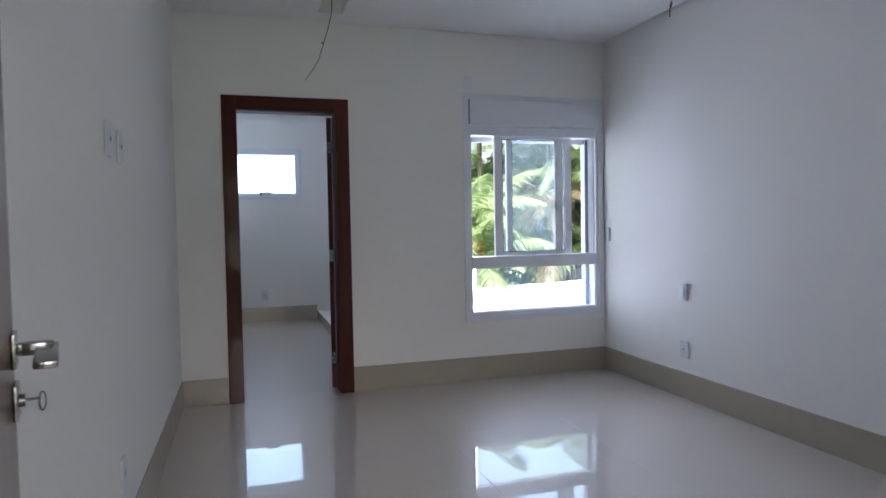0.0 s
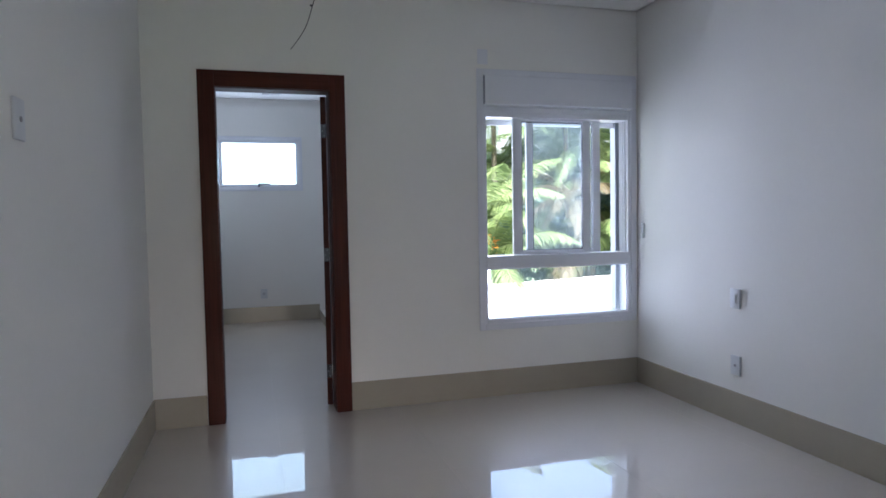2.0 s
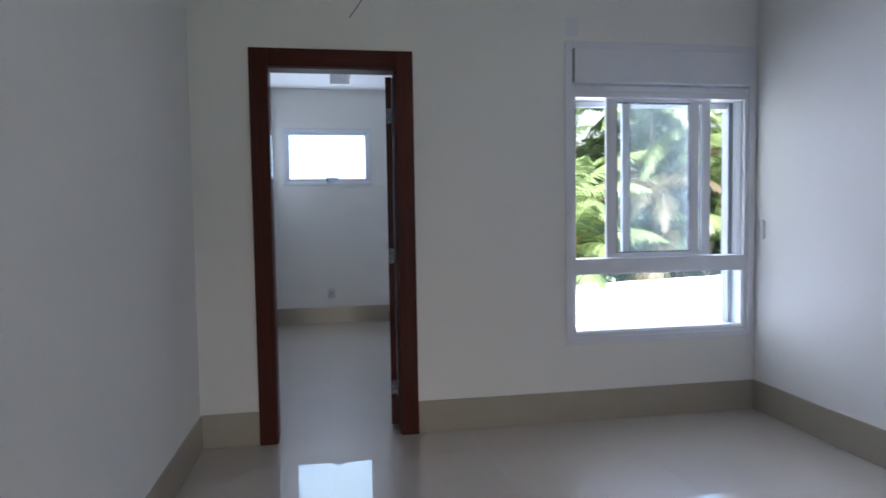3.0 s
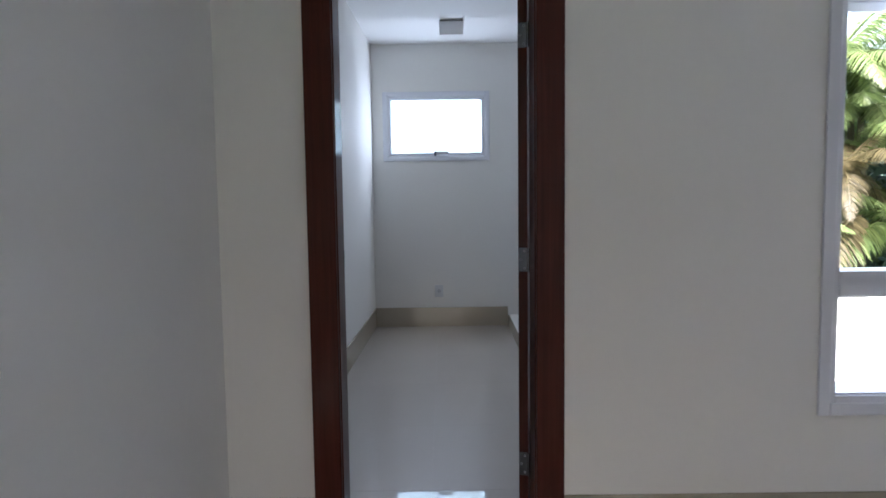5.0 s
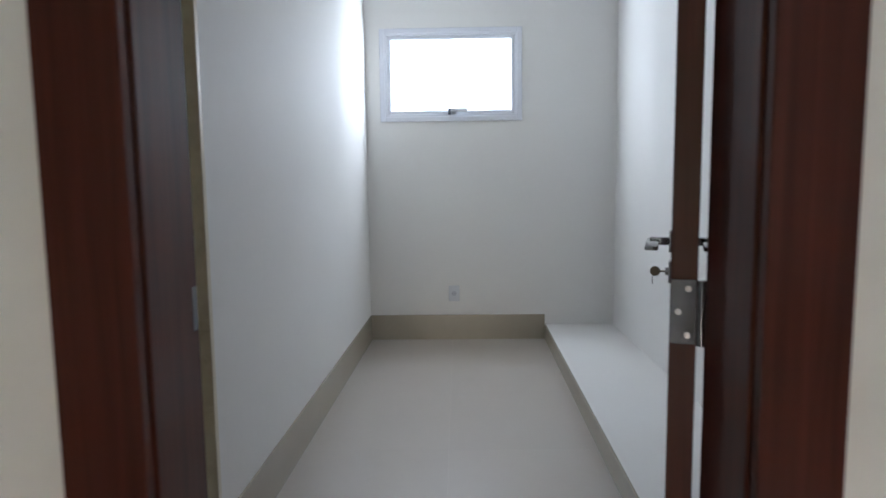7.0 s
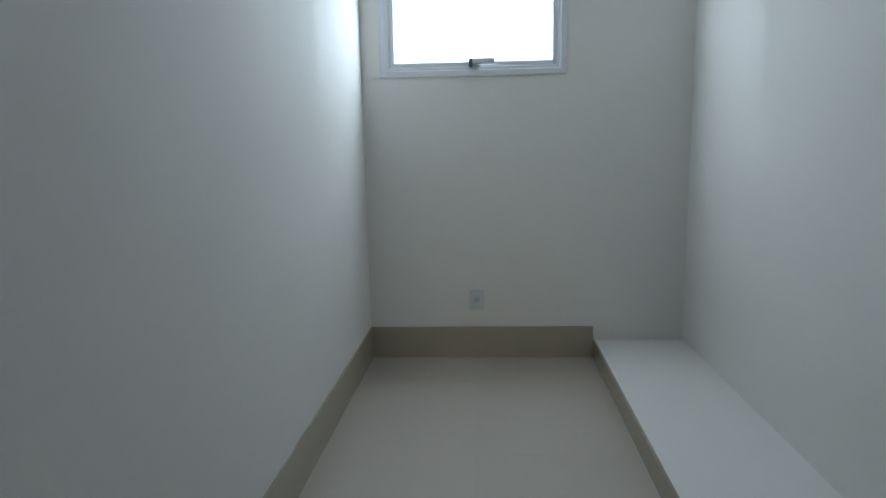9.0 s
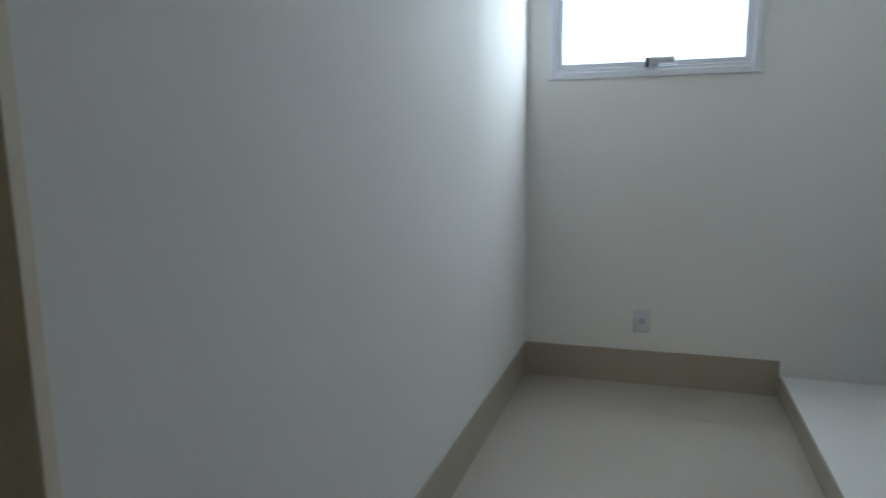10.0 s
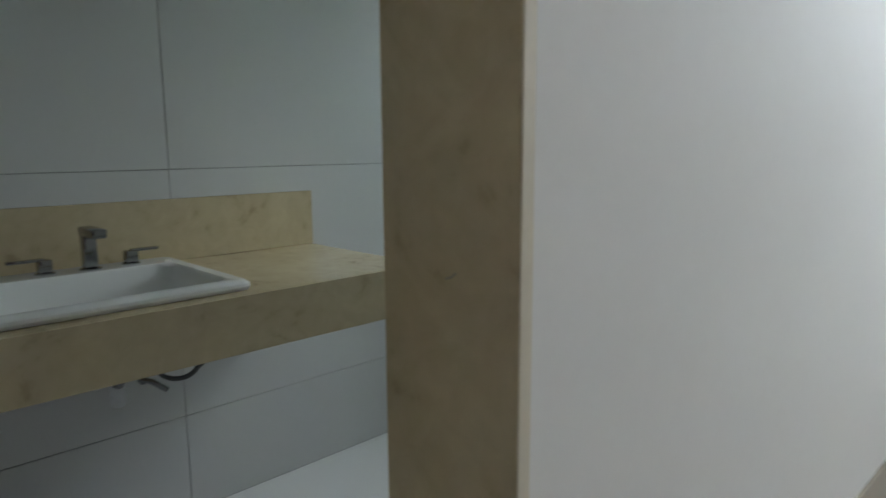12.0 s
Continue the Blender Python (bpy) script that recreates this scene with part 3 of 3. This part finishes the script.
part("handle", hb, M_PLASTIC, s2, "small white latch handle", True)
part("latch_base", box((0.684, CY - 0.04, 1.652), (0.704, CY + 0.003, 1.697), 0.003), M_SEAL, s2)

win3 = thing("window_3", (0, 0, 0), "small white bathroom window with frosted glass", "window", kind="structure")
part("outer_frame", frame_bars(bmesh.new(), -1.15, -0.45, 1.27, 2.17, BY + 0.02, BY + 0.1, 0.03), M_ALU, win3)
p3 = part("pane", box((-1.122, BY + 0.03, 1.298), (-0.478, BY + 0.036, 2.142)), M_FROST, win3)
p3.visible_shadow = False


# ---------------------------------------------------------------- plates, wires
def plate(name, m, label, category, kind, group=""):
    """A wall plate 76 x 115 mm; local y points off the wall, z up."""
    t = thing(name, m, label, category, group)
    part("plate", box((-0.040, 0, -0.0585), (0.040, 0.011, 0.0585), 0.004, 3), M_PLASTIC, t, "", True)
    if kind == "switch":
        part("rocker", box((-0.013, 0.0105, -0.026), (0.013, 0.0155, 0.026), 0.002), M_PLASTIC, t, "", True)
        part("insert", box((-0.02, 0.0105, -0.034), (0.02, 0.0122, 0.034), 0.0006, 1), M_PLASTIC, t)
    elif kind == "outlet":
        hx = bmesh.new()
        bmesh.ops.create_cone(hx, cap_ends=True, segments=6, radius1=0.021, radius2=0.019, depth=0.003, matrix=Matrix.Translation((0, 0.0118, 0)) @ Matrix.Rotation(-math.pi / 2, 4, "X") @ Matrix.Rotation(math.pi / 6, 4, "Z"))
        part("socket", hx, M_SOCKET, t, "pale grey socket insert")
        for dx, dz in ((-0.0095, 0.0), (0.0095, 0.0), (0.0, -0.004)):
            part("hole", disc((dx, 0.0136, dz), 1, 0.0024, 0.001, 10), M_PLASTICG, t)
    elif kind == "cable":
        part("grommet", disc((0, 0.0118, 0), 1, 0.008, 0.004, 16), M_PLASTICG, t, "round grey cable outlet", True)
    return t


plate("antenna_socket", TURN_W @ pose(0, -2.328, 1.549, 0, 0, -90), "grey-white wall plate with a round antenna outlet", "socket", "cable", "plates on the bedroom wall")
plate("antenna_socket", TURN_W @ pose(0, -2.120, 1.546, 0, 0, -90), "grey-white wall plate with a round antenna outlet", "socket", "cable", "plates on the bedroom wall")
plate("wall_outlet", TURN_W @ pose(0, -2.28, 0.375, 0, 0, -90), "white power outlet above the skirting", "outlet", "outlet")
plate("light_switch", pose(W, -1.023, 0.742, 0, 0, 90), "white light switch at bedside height", "light switch", "switch")
plate("wall_outlet", pose(W, -1.030, 0.345, 0, 0, 90), "white plate with one dark round outlet", "outlet", "cable")
plate("wall_outlet", pose(0.714, CY, 0.347, 0, 0, 180), "white power outlet on the dressing room end wall", "outlet", "outlet")
cover = thing("cover_plate", pose(2.119, 0, 2.33, 0, 0, 180), "pale grey junction cover above the window", "cover plate")
part("plate", box((-0.037, 0, -0.05), (0.037, 0.004, 0.05), 0.0015, 1), M_ALU, cover)
wnd = thing("strap_winder", (W, -0.085, 1.13), "small white shutter strap winder beside the window", "strap winder")
part("case", box((-0.02, -0.011, -0.055), (0, 0.011, 0.055), 0.006, 3), M_PLASTIC, wnd, "", True)
part("strap", box((-0.014, -0.008, 0.054), (-0.011, 0.008, 0.062), 0.0008, 1), M_PLASTICG, wnd)

wire = thing("hanging_wire", (0.985, -0.62, H + 0.11), "thin dark electric wire hanging from the ceiling recess", "wire")
wp = smooth_path([(0, 0, 0), (0.005, 0.0, -0.12), (0.004, 0.003, -0.22), (-0.018, 0.006, -0.32), (-0.052, 0.008, -0.43), (-0.085, 0.008, -0.53), (-0.125, 0.009, -0.60), (-0.171, 0.009, -0.663)])
part("conductor", tube(wp, 0.0034, 7, 0.0018), M_WIRE, wire, "", True)
part("tape_knot", tube([(-0.051, 0.008, -0.425), (-0.058, 0.008, -0.428), (-0.064, 0.006, -0.424)], 0.005, 7), M_WIRE, wire)
wire2 = thing("hanging_wire", (3.19, -1.05, H), "short dark wire end hanging from the ceiling", "wire")
part("conductor", tube(smooth_path([(0.012, 0, 0.02), (0.01, 0, -0.02), (0.0, 0, -0.05), (-0.004, 0, -0.11)]), 0.0035, 7), M_WIRE, wire2, "", True)
part("tape", tube([(0.011, 0, -0.012), (0.003, 0, -0.042)], 0.007, 7), M_WIRE, wire2)


# ---------------------------------------------------------------- bathroom
CT, CF, CE, CB = 0.853, -0.938, 1.868, 0.711     # worktop: top, front, end, lower edge of the apron
vanity = thing("vanity_worktop", (BX, 1.075, CT), "wall-hung beige marble washbasin worktop with a deep apron", "worktop")


def local(bm, org):
    bmesh.ops.translate(bm, verts=bm.verts, vec=-Vector(org))
    return bm


VO = (BX, 1.075, CT)
top = slab(2, CT - 0.022, CT, (BX + 0.001, CF - 0.0202), (0.205, CE - 0.0202), [(-1.37, -1.04, 0.80, 1.29)])
part("top", local(top, VO), M_STONE, vanity)
part("apron", local(box((CF - 0.02, 0.205, CB), (CF, CE, CT), 0.0015, 1), VO), M_STONE, vanity)
part("end_apron", local(box((BX + 0.001, CE - 0.02, CB), (CF - 0.0203, CE, CT), 0.0015, 1), VO), M_STONE, vanity)
part("backsplash", local(box((BX + 0.001, 0.205, CT + 0.0005), (BX + 0.02, CE, 1.045), 0.0015, 1), VO), M_STONE, vanity)

basin = thing("washbasin", (-1.25, 1.068, CT), "white ceramic rectangular drop-in washbasin", "washbasin")
bb = bmesh.new()


def ring(x0, x1, y0, y1, z, r, n=5):
    pts = []
    for cx, cy, a0 in ((x1 - r, y1 - r, 0), (x0 + r, y1 - r, 90), (x0 + r, y0 + r, 180), (x1 - r, y0 + r, 270)):
        for k in range(n + 1):
            a = radians(a0 + 90 * k / n)
            pts.append(bb.verts.new((cx + r * math.cos(a), cy + r * math.sin(a), z)))
    return pts


loops = [ring(-0.245, 0.262, -0.325, 0.255, 0.001, 0.02), ring(-0.25, 0.268, -0.33, 0.26, 0.010, 0.024), ring(-0.249, 0.267, -0.329, 0.259, 0.018, 0.024), ring(-0.24, 0.258, -0.32, 0.25, 0.025, 0.026),
         ring(-0.128, 0.232, -0.288, 0.218, 0.026, 0.03), ring(-0.122, 0.225, -0.28, 0.21, 0.018, 0.035), ring(-0.10, 0.20, -0.25, 0.19, -0.085, 0.05),
         ring(-0.06, 0.15, -0.14, 0.14, -0.115, 0.06), ring(-0.02, 0.06, -0.04, 0.04, -0.12, 0.03)]
for lo, hi in zip(loops, loops[1:]):
    for k in range(len(lo)):
        bb.faces.new((lo[k], lo[(k + 1) % len(lo)], hi[(k + 1) % len(hi)], hi[k]))
bb.faces.new(loops[-1])
part("bowl", bb, M_CERAMIC, basin, "", True)
part("drain_ring", disc((0.02, 0, -0.118), 2, 0.022, 0.004, 20, 0.001), M_CHROME, basin, "chrome drain ring", True)

tap = thing("basin_tap", (-1.43, 1.082, CT + 0.023), "chrome three-piece basin mixer on the washbasin deck", "tap")
tb = disc((0, 0.008, 0.003), 2, 0.028, 0.006, 24, 0.0015)
part("base_ring", tb, M_CHROME, tap, "", True)
sp = box((-0.017, -0.009, 0.006), (0.017, 0.025, 0.108), 0.004)
add_box(sp, (-0.017, -0.011, 0.094), (0.10, 0.027, 0.118), 0.005)
part("spout", sp, M_CHROME, tap, "", True)
for sy in (-0.098, 0.117):
    hd = disc((-0.01, sy, 0.003), 2, 0.024, 0.006, 24, 0.0015)
    add_box(hd, (-0.026, sy - 0.016, 0.006), (0.006, sy + 0.016, 0.04), 0.003)
    a, b = sorted((sy, sy + (0.075 if sy > 0 else -0.085)))
    add_box(hd, (-0.019, a, 0.036), (-0.001, b, 0.044), 0.002)
    part("cross_handle", hd, M_CHROME, tap, "", True)

trap = thing("drain_trap", (-1.25, 1.075, -0.02), "white plastic drain trap under the worktop", "drain trap")
part("tailpiece", tube([(0.03, 0.005, CT - 0.115), (0.02, 0.003, 0.64), (0, 0, 0.615)], 0.014, 14), M_CHROME, trap, "chrome tailpiece", True)
part("cup", disc((0, 0, 0.595), 2, 0.018, 0.06, 18, 0.004), M_PLASTIC, trap, "white plastic cup", True)
part("outlet_pipe", tube(smooth_path([(0, 0, 0.635), (-0.05, 0.01, 0.66), (-0.15, 0.02, 0.655), (-0.296, 0.03, 0.65)]), 0.014, 12), M_PLASTIC, trap, "", True)
valve = thing("stop_valve", (BX, 1.165, 0.566), "dull chrome angle stop valve on the tiles", "valve")
part("body", tube([(0.0, 0, 0.02), (0.10, 0, 0.02), (0.29, -0.02, 0.022)], 0.009, 10), M_STEEL, valve, "", True)
part("lever", tube([(0.288, -0.03, 0.03), (0.292, 0.0, 0.018), (0.298, 0.038, -0.014)], 0.0075, 8), M_STEEL, valve, "", True)
hose = thing("supply_hose", (BX, 1.245, 0.583), "black flexible supply hose looping under the worktop", "hose")
part("tube", tube(smooth_path([(0.35, -0.075, 0.10), (0.30, -0.06, 0.025), (0.298, -0.03, -0.002), (0.298, 0.012, -0.008), (0.298, 0.045, 0.01), (0.29, 0.065, 0.05), (0.0, 0.08, 0.12)]), 0.007, 8), M_WIRE, hose, "", True)


# ---------------------------------------------------------------- outside
structure("ground", slab(2, -3.2, -3.0, (-400, 400), (-400, 400)), M_GROUND, "lawn around the house", "ground")
structure("garden_wall", slab(1, -0.1, 0.1, (-4.0, 40), (-3.0, 0.0)), M_RENDER, "bright white rendered boundary wall in the sun", "wall").matrix_basis = pose(5.0, 7.0, -0.02, 0, 0, 13)


def add_frond(bm, base, az, length, rise, droop, width, n, rng, twist=0.0):
    """A feather leaf: an arching rib with two rows of hanging leaflets."""
    d = Vector((math.cos(az), math.sin(az), 0))
    side = Vector((-math.sin(az), math.cos(az), 0))
    pts = []
    for i in range(n + 1):
        t = i / n
        pts.append(base + d * (length * (t - 0.18 * droop * t * t)) + Vector((0, 0, rise * t - droop * length * t * t * 0.75)))
    add_tube(bm, pts[::2], 0.014 * length, 4, 0.003)
    for i in range(2, n + 1):
        t = i / n
        tang = (pts[i] - pts[i - 1]).normalized()
        w = width * math.sin(math.pi * (0.12 + 0.83 * t)) * rng.uniform(0.85, 1.1)
        for s in (-1, 1):
            way = (side * s + tang * 0.55 + Vector((0, 0, -0.25 - 0.35 * rng.random() + 0.35 * twist))).normalized()
            tip = pts[i] + way * w + Vector((0, 0, -0.25 * w * rng.uniform(0.5, 1.2)))
            mid = pts[i] + way * w * 0.5
            half = tang * (0.006 + 0.0038 * length)
            v = [bm.verts.new(p) for p in (pts[i] - half * 0.4, mid - half, tip, mid + half, pts[i] + half * 0.4)]
            bm.faces.new(v)


def palm(x, y, height, fronds, length, seed, mat, label, stems=1, droop=0.0, over=()):
    """A palm: ringed trunk, green crown shaft and a crown of feather leaves."""
    rng = random.Random(seed)
    t = thing("palm_tree", (x, y, -3.0), label, "palm tree")
    crown = bmesh.new()
    trunk = bmesh.new()
    for s in range(stems):
        ox, oy = (rng.uniform(-0.5, 0.5), rng.uniform(-0.5, 0.5)) if s else (0, 0)
        hh = height * (1 if s == 0 else rng.uniform(0.65, 0.95))
        lean = Vector((rng.uniform(-0.3, 0.3), rng.uniform(-0.3, 0.3), 0))
        pts = [Vector((ox * 0.4, oy * 0.4, 0)) + (Vector((ox, oy, 0)) * 0.6 + lean) * (k / 8) ** 1.5 + Vector((0, 0, hh * k / 8)) for k in range(9)]
        add_tube(trunk, pts, 0.085, 8, 0.055)
        for k in range(fronds + 5):
            az = 2 * math.pi * (k * 0.381966 + rng.uniform(-0.03, 0.03))
            up = 1 - k / (fronds + 5)
            add_frond(crown, pts[-1] + Vector((0, 0, rng.uniform(-0.1, 0.15))), az, length * rng.uniform(0.8, 1.1), length * (0.25 + 0.75 * up), 0.7 + droop + 0.45 * (1 - up) + rng.uniform(-0.08, 0.08), 0.21 * length, 84, rng)
    for az, ln, rise, dr, dz in over:
        add_frond(crown, Vector((0, 0, height + dz)), az, ln, rise, dr, 0.21 * ln, 76, rng)
    part("trunk", trunk, M_BARK, t, "", True)
    part("crown", crown, mat, t)
    return t


palm(7.3, 7.95, 4.6, 4, 1.7, 8, M_LEAFY, "palm with yellowing leaves drooping over the garden wall", droop=0.2, over=((3.1, 1.8, 0.65, 0.95, 0.0), (-2.45, 2.25, 0.25, 1.1, -0.72), (3.5, 1.6, 0.5, 1.0, 0.1)))
palm(5.0, 8.2, 4.2, 13, 2.2, 3, M_LEAF, "green feather palm behind the garden wall", 2)
palm(6.3, 10.6, 5.3, 10, 2.5, 5, M_LEAF, "tall green feather palm behind the garden wall", 2)
palm(8.0, 8.9, 4.9, 10, 2.3, 17, M_LEAF, "young green palm behind the garden wall", 2, over=((3.2, 2.5, 0.95, 0.75, 0.0),))
palm(9.6, 10.4, 5.4, 13, 2.5, 23, M_LEAF, "tall green feather palm behind the garden wall", 2)
palm(7.4, 8.8, 6.3, 12, 2.0, 51, M_LEAF, "tall green palm with arching leaves behind the garden wall")
palm(5.9, 9.6, 6.5, 10, 1.9, 53, M_LEAF, "slender tall green palm behind the garden wall")
palm(8.3, 9.7, 6.2, 11, 2.0, 71, M_LEAF, "dense green feather palm behind the garden wall", 2, droop=0.15)
palm(5.2, 11.6, 5.2, 13, 2.4, 29, M_LEAF, "tall green feather palm behind the garden wall")


def leaf_mass(name, boxes, count, size, mat, label, seed, spread=0.4):
    rng = random.Random(seed)
    bm = bmesh.new()
    for lo, hi in boxes:
        cl = [Vector([rng.uniform(a, b) for a, b in zip(lo, hi)]) for _ in range(max(4, count // 60))]
        for i in range(count):
            c = cl[rng.randrange(len(cl))] + Vector([rng.gauss(0, spread) for _ in range(3)])
            a = Vector([rng.gauss(0, 1) for _ in range(3)]).normalized()
            b = a.orthogonal().normalized()
            s = size * rng.uniform(0.6, 1.4)
            v = [bm.verts.new(c + p) for p in (-a * s, b * s * 0.35, a * s, -b * s * 0.35)]
            bm.faces.new(v)
    return tagged(new(name, mesh_of(name, bm, mat)), label, "shrubs", kind="stuff")


leaf_mass("shrubs", [((3.5, 11.5, -3), (14, 13.5, 1.2)), ((5, 14, -1), (20, 17, 2.6)), ((8.4, 10.2, -2), (11.5, 12.2, 2.6))], 8000, 0.16, M_LEAFD, "dense green shrubs and trees behind the palms", 41)
fl = leaf_mass("flowers", [((5.0, 7.9, 0.55), (5.2, 8.1, 0.8))], 160, 0.07, M_FLOWER, "orange flower heads beside the palms", 43, 0.1)
fl["category"] = "flowers"


# ---------------------------------------------------------------- floors and tiles
def tiled_floor(name, x0, x1, y0, y1, size, ox, oy, mat, label, z=0.0):
    """A floor of polished tiles, each laid a hair out of level, over a grout bed."""
    fl = structure(name, slab(2, z - 0.1, z - 0.0012, (x0, x1), (y0, y1)), M_GROUT, label, "floor")
    rng = random.Random(hash((round(x0 * 100), round(y0 * 100))) % 1000)
    g = 0.0003
    i0, j0 = math.floor((x0 - ox) / size), math.floor((y0 - oy) / size)
    for i in range(i0, math.ceil((x1 - ox) / size)):
        for j in range(j0, math.ceil((y1 - oy) / size)):
            a0, a1 = max(x0, ox + i * size), min(x1, ox + (i + 1) * size)
            b0, b1 = max(y0, oy + j * size), min(y1, oy + (j + 1) * size)
            if a1 - a0 < 0.01 or b1 - b0 < 0.01:
                continue
            w, h = (a1 - a0) / 2 - g, (b1 - b0) / 2 - g
            t = part("tile", box((-w, -h, -0.008), (w, h, 0), 0.0004, 1), mat, fl)
            t.matrix_basis = pose((a0 + a1) / 2, (b0 + b1) / 2, z, rng.uniform(-0.02, 0.02), rng.uniform(-0.02, 0.02), 0)
    return fl


tiled_floor("floor_bedroom", -0.08, W, D - T, 0.0, 0.8, -0.1, -0.35, M_TILE, "glossy beige polished porcelain tile floor")
tiled_floor("floor_dressing", -0.05, CX1 + 0.01, 0.0, CY, 0.8, -0.1, -0.35, M_TILE, "glossy beige polished porcelain tile floor")
tiled_floor("floor_bathroom", BX, -0.05, 0.2, BY, 0.8, -0.72, -0.35, M_BFLOOR, "white porcelain bathroom floor")
tiled_floor("floor_hall", -0.6, 1.9, -6.35, D - T, 0.8, -0.1, -0.35, M_TILE, "glossy beige polished porcelain tile floor")

wb = bpy.data.objects["wall_bathroom_west"]
TS, TW = 0.8, 0.92
for j in range(-1, 4):
    for k in range(-1, 3):
        y0, y1 = max(0.2, 1.37 + (j - 1) * TW), min(BY, 1.37 + j * TW)
        z0, z1 = max(0.0, 0.335 + k * TS), min(H, 0.335 + (k + 1) * TS)
        if y1 - y0 < 0.02 or z1 - z0 < 0.02:
            continue
        part("tile", box((BX - 0.009, y0 + 0.0012, z0 + 0.0012), (BX, y1 - 0.0012, z1 - 0.0012), 0.0008, 1), M_BTILE, wb)
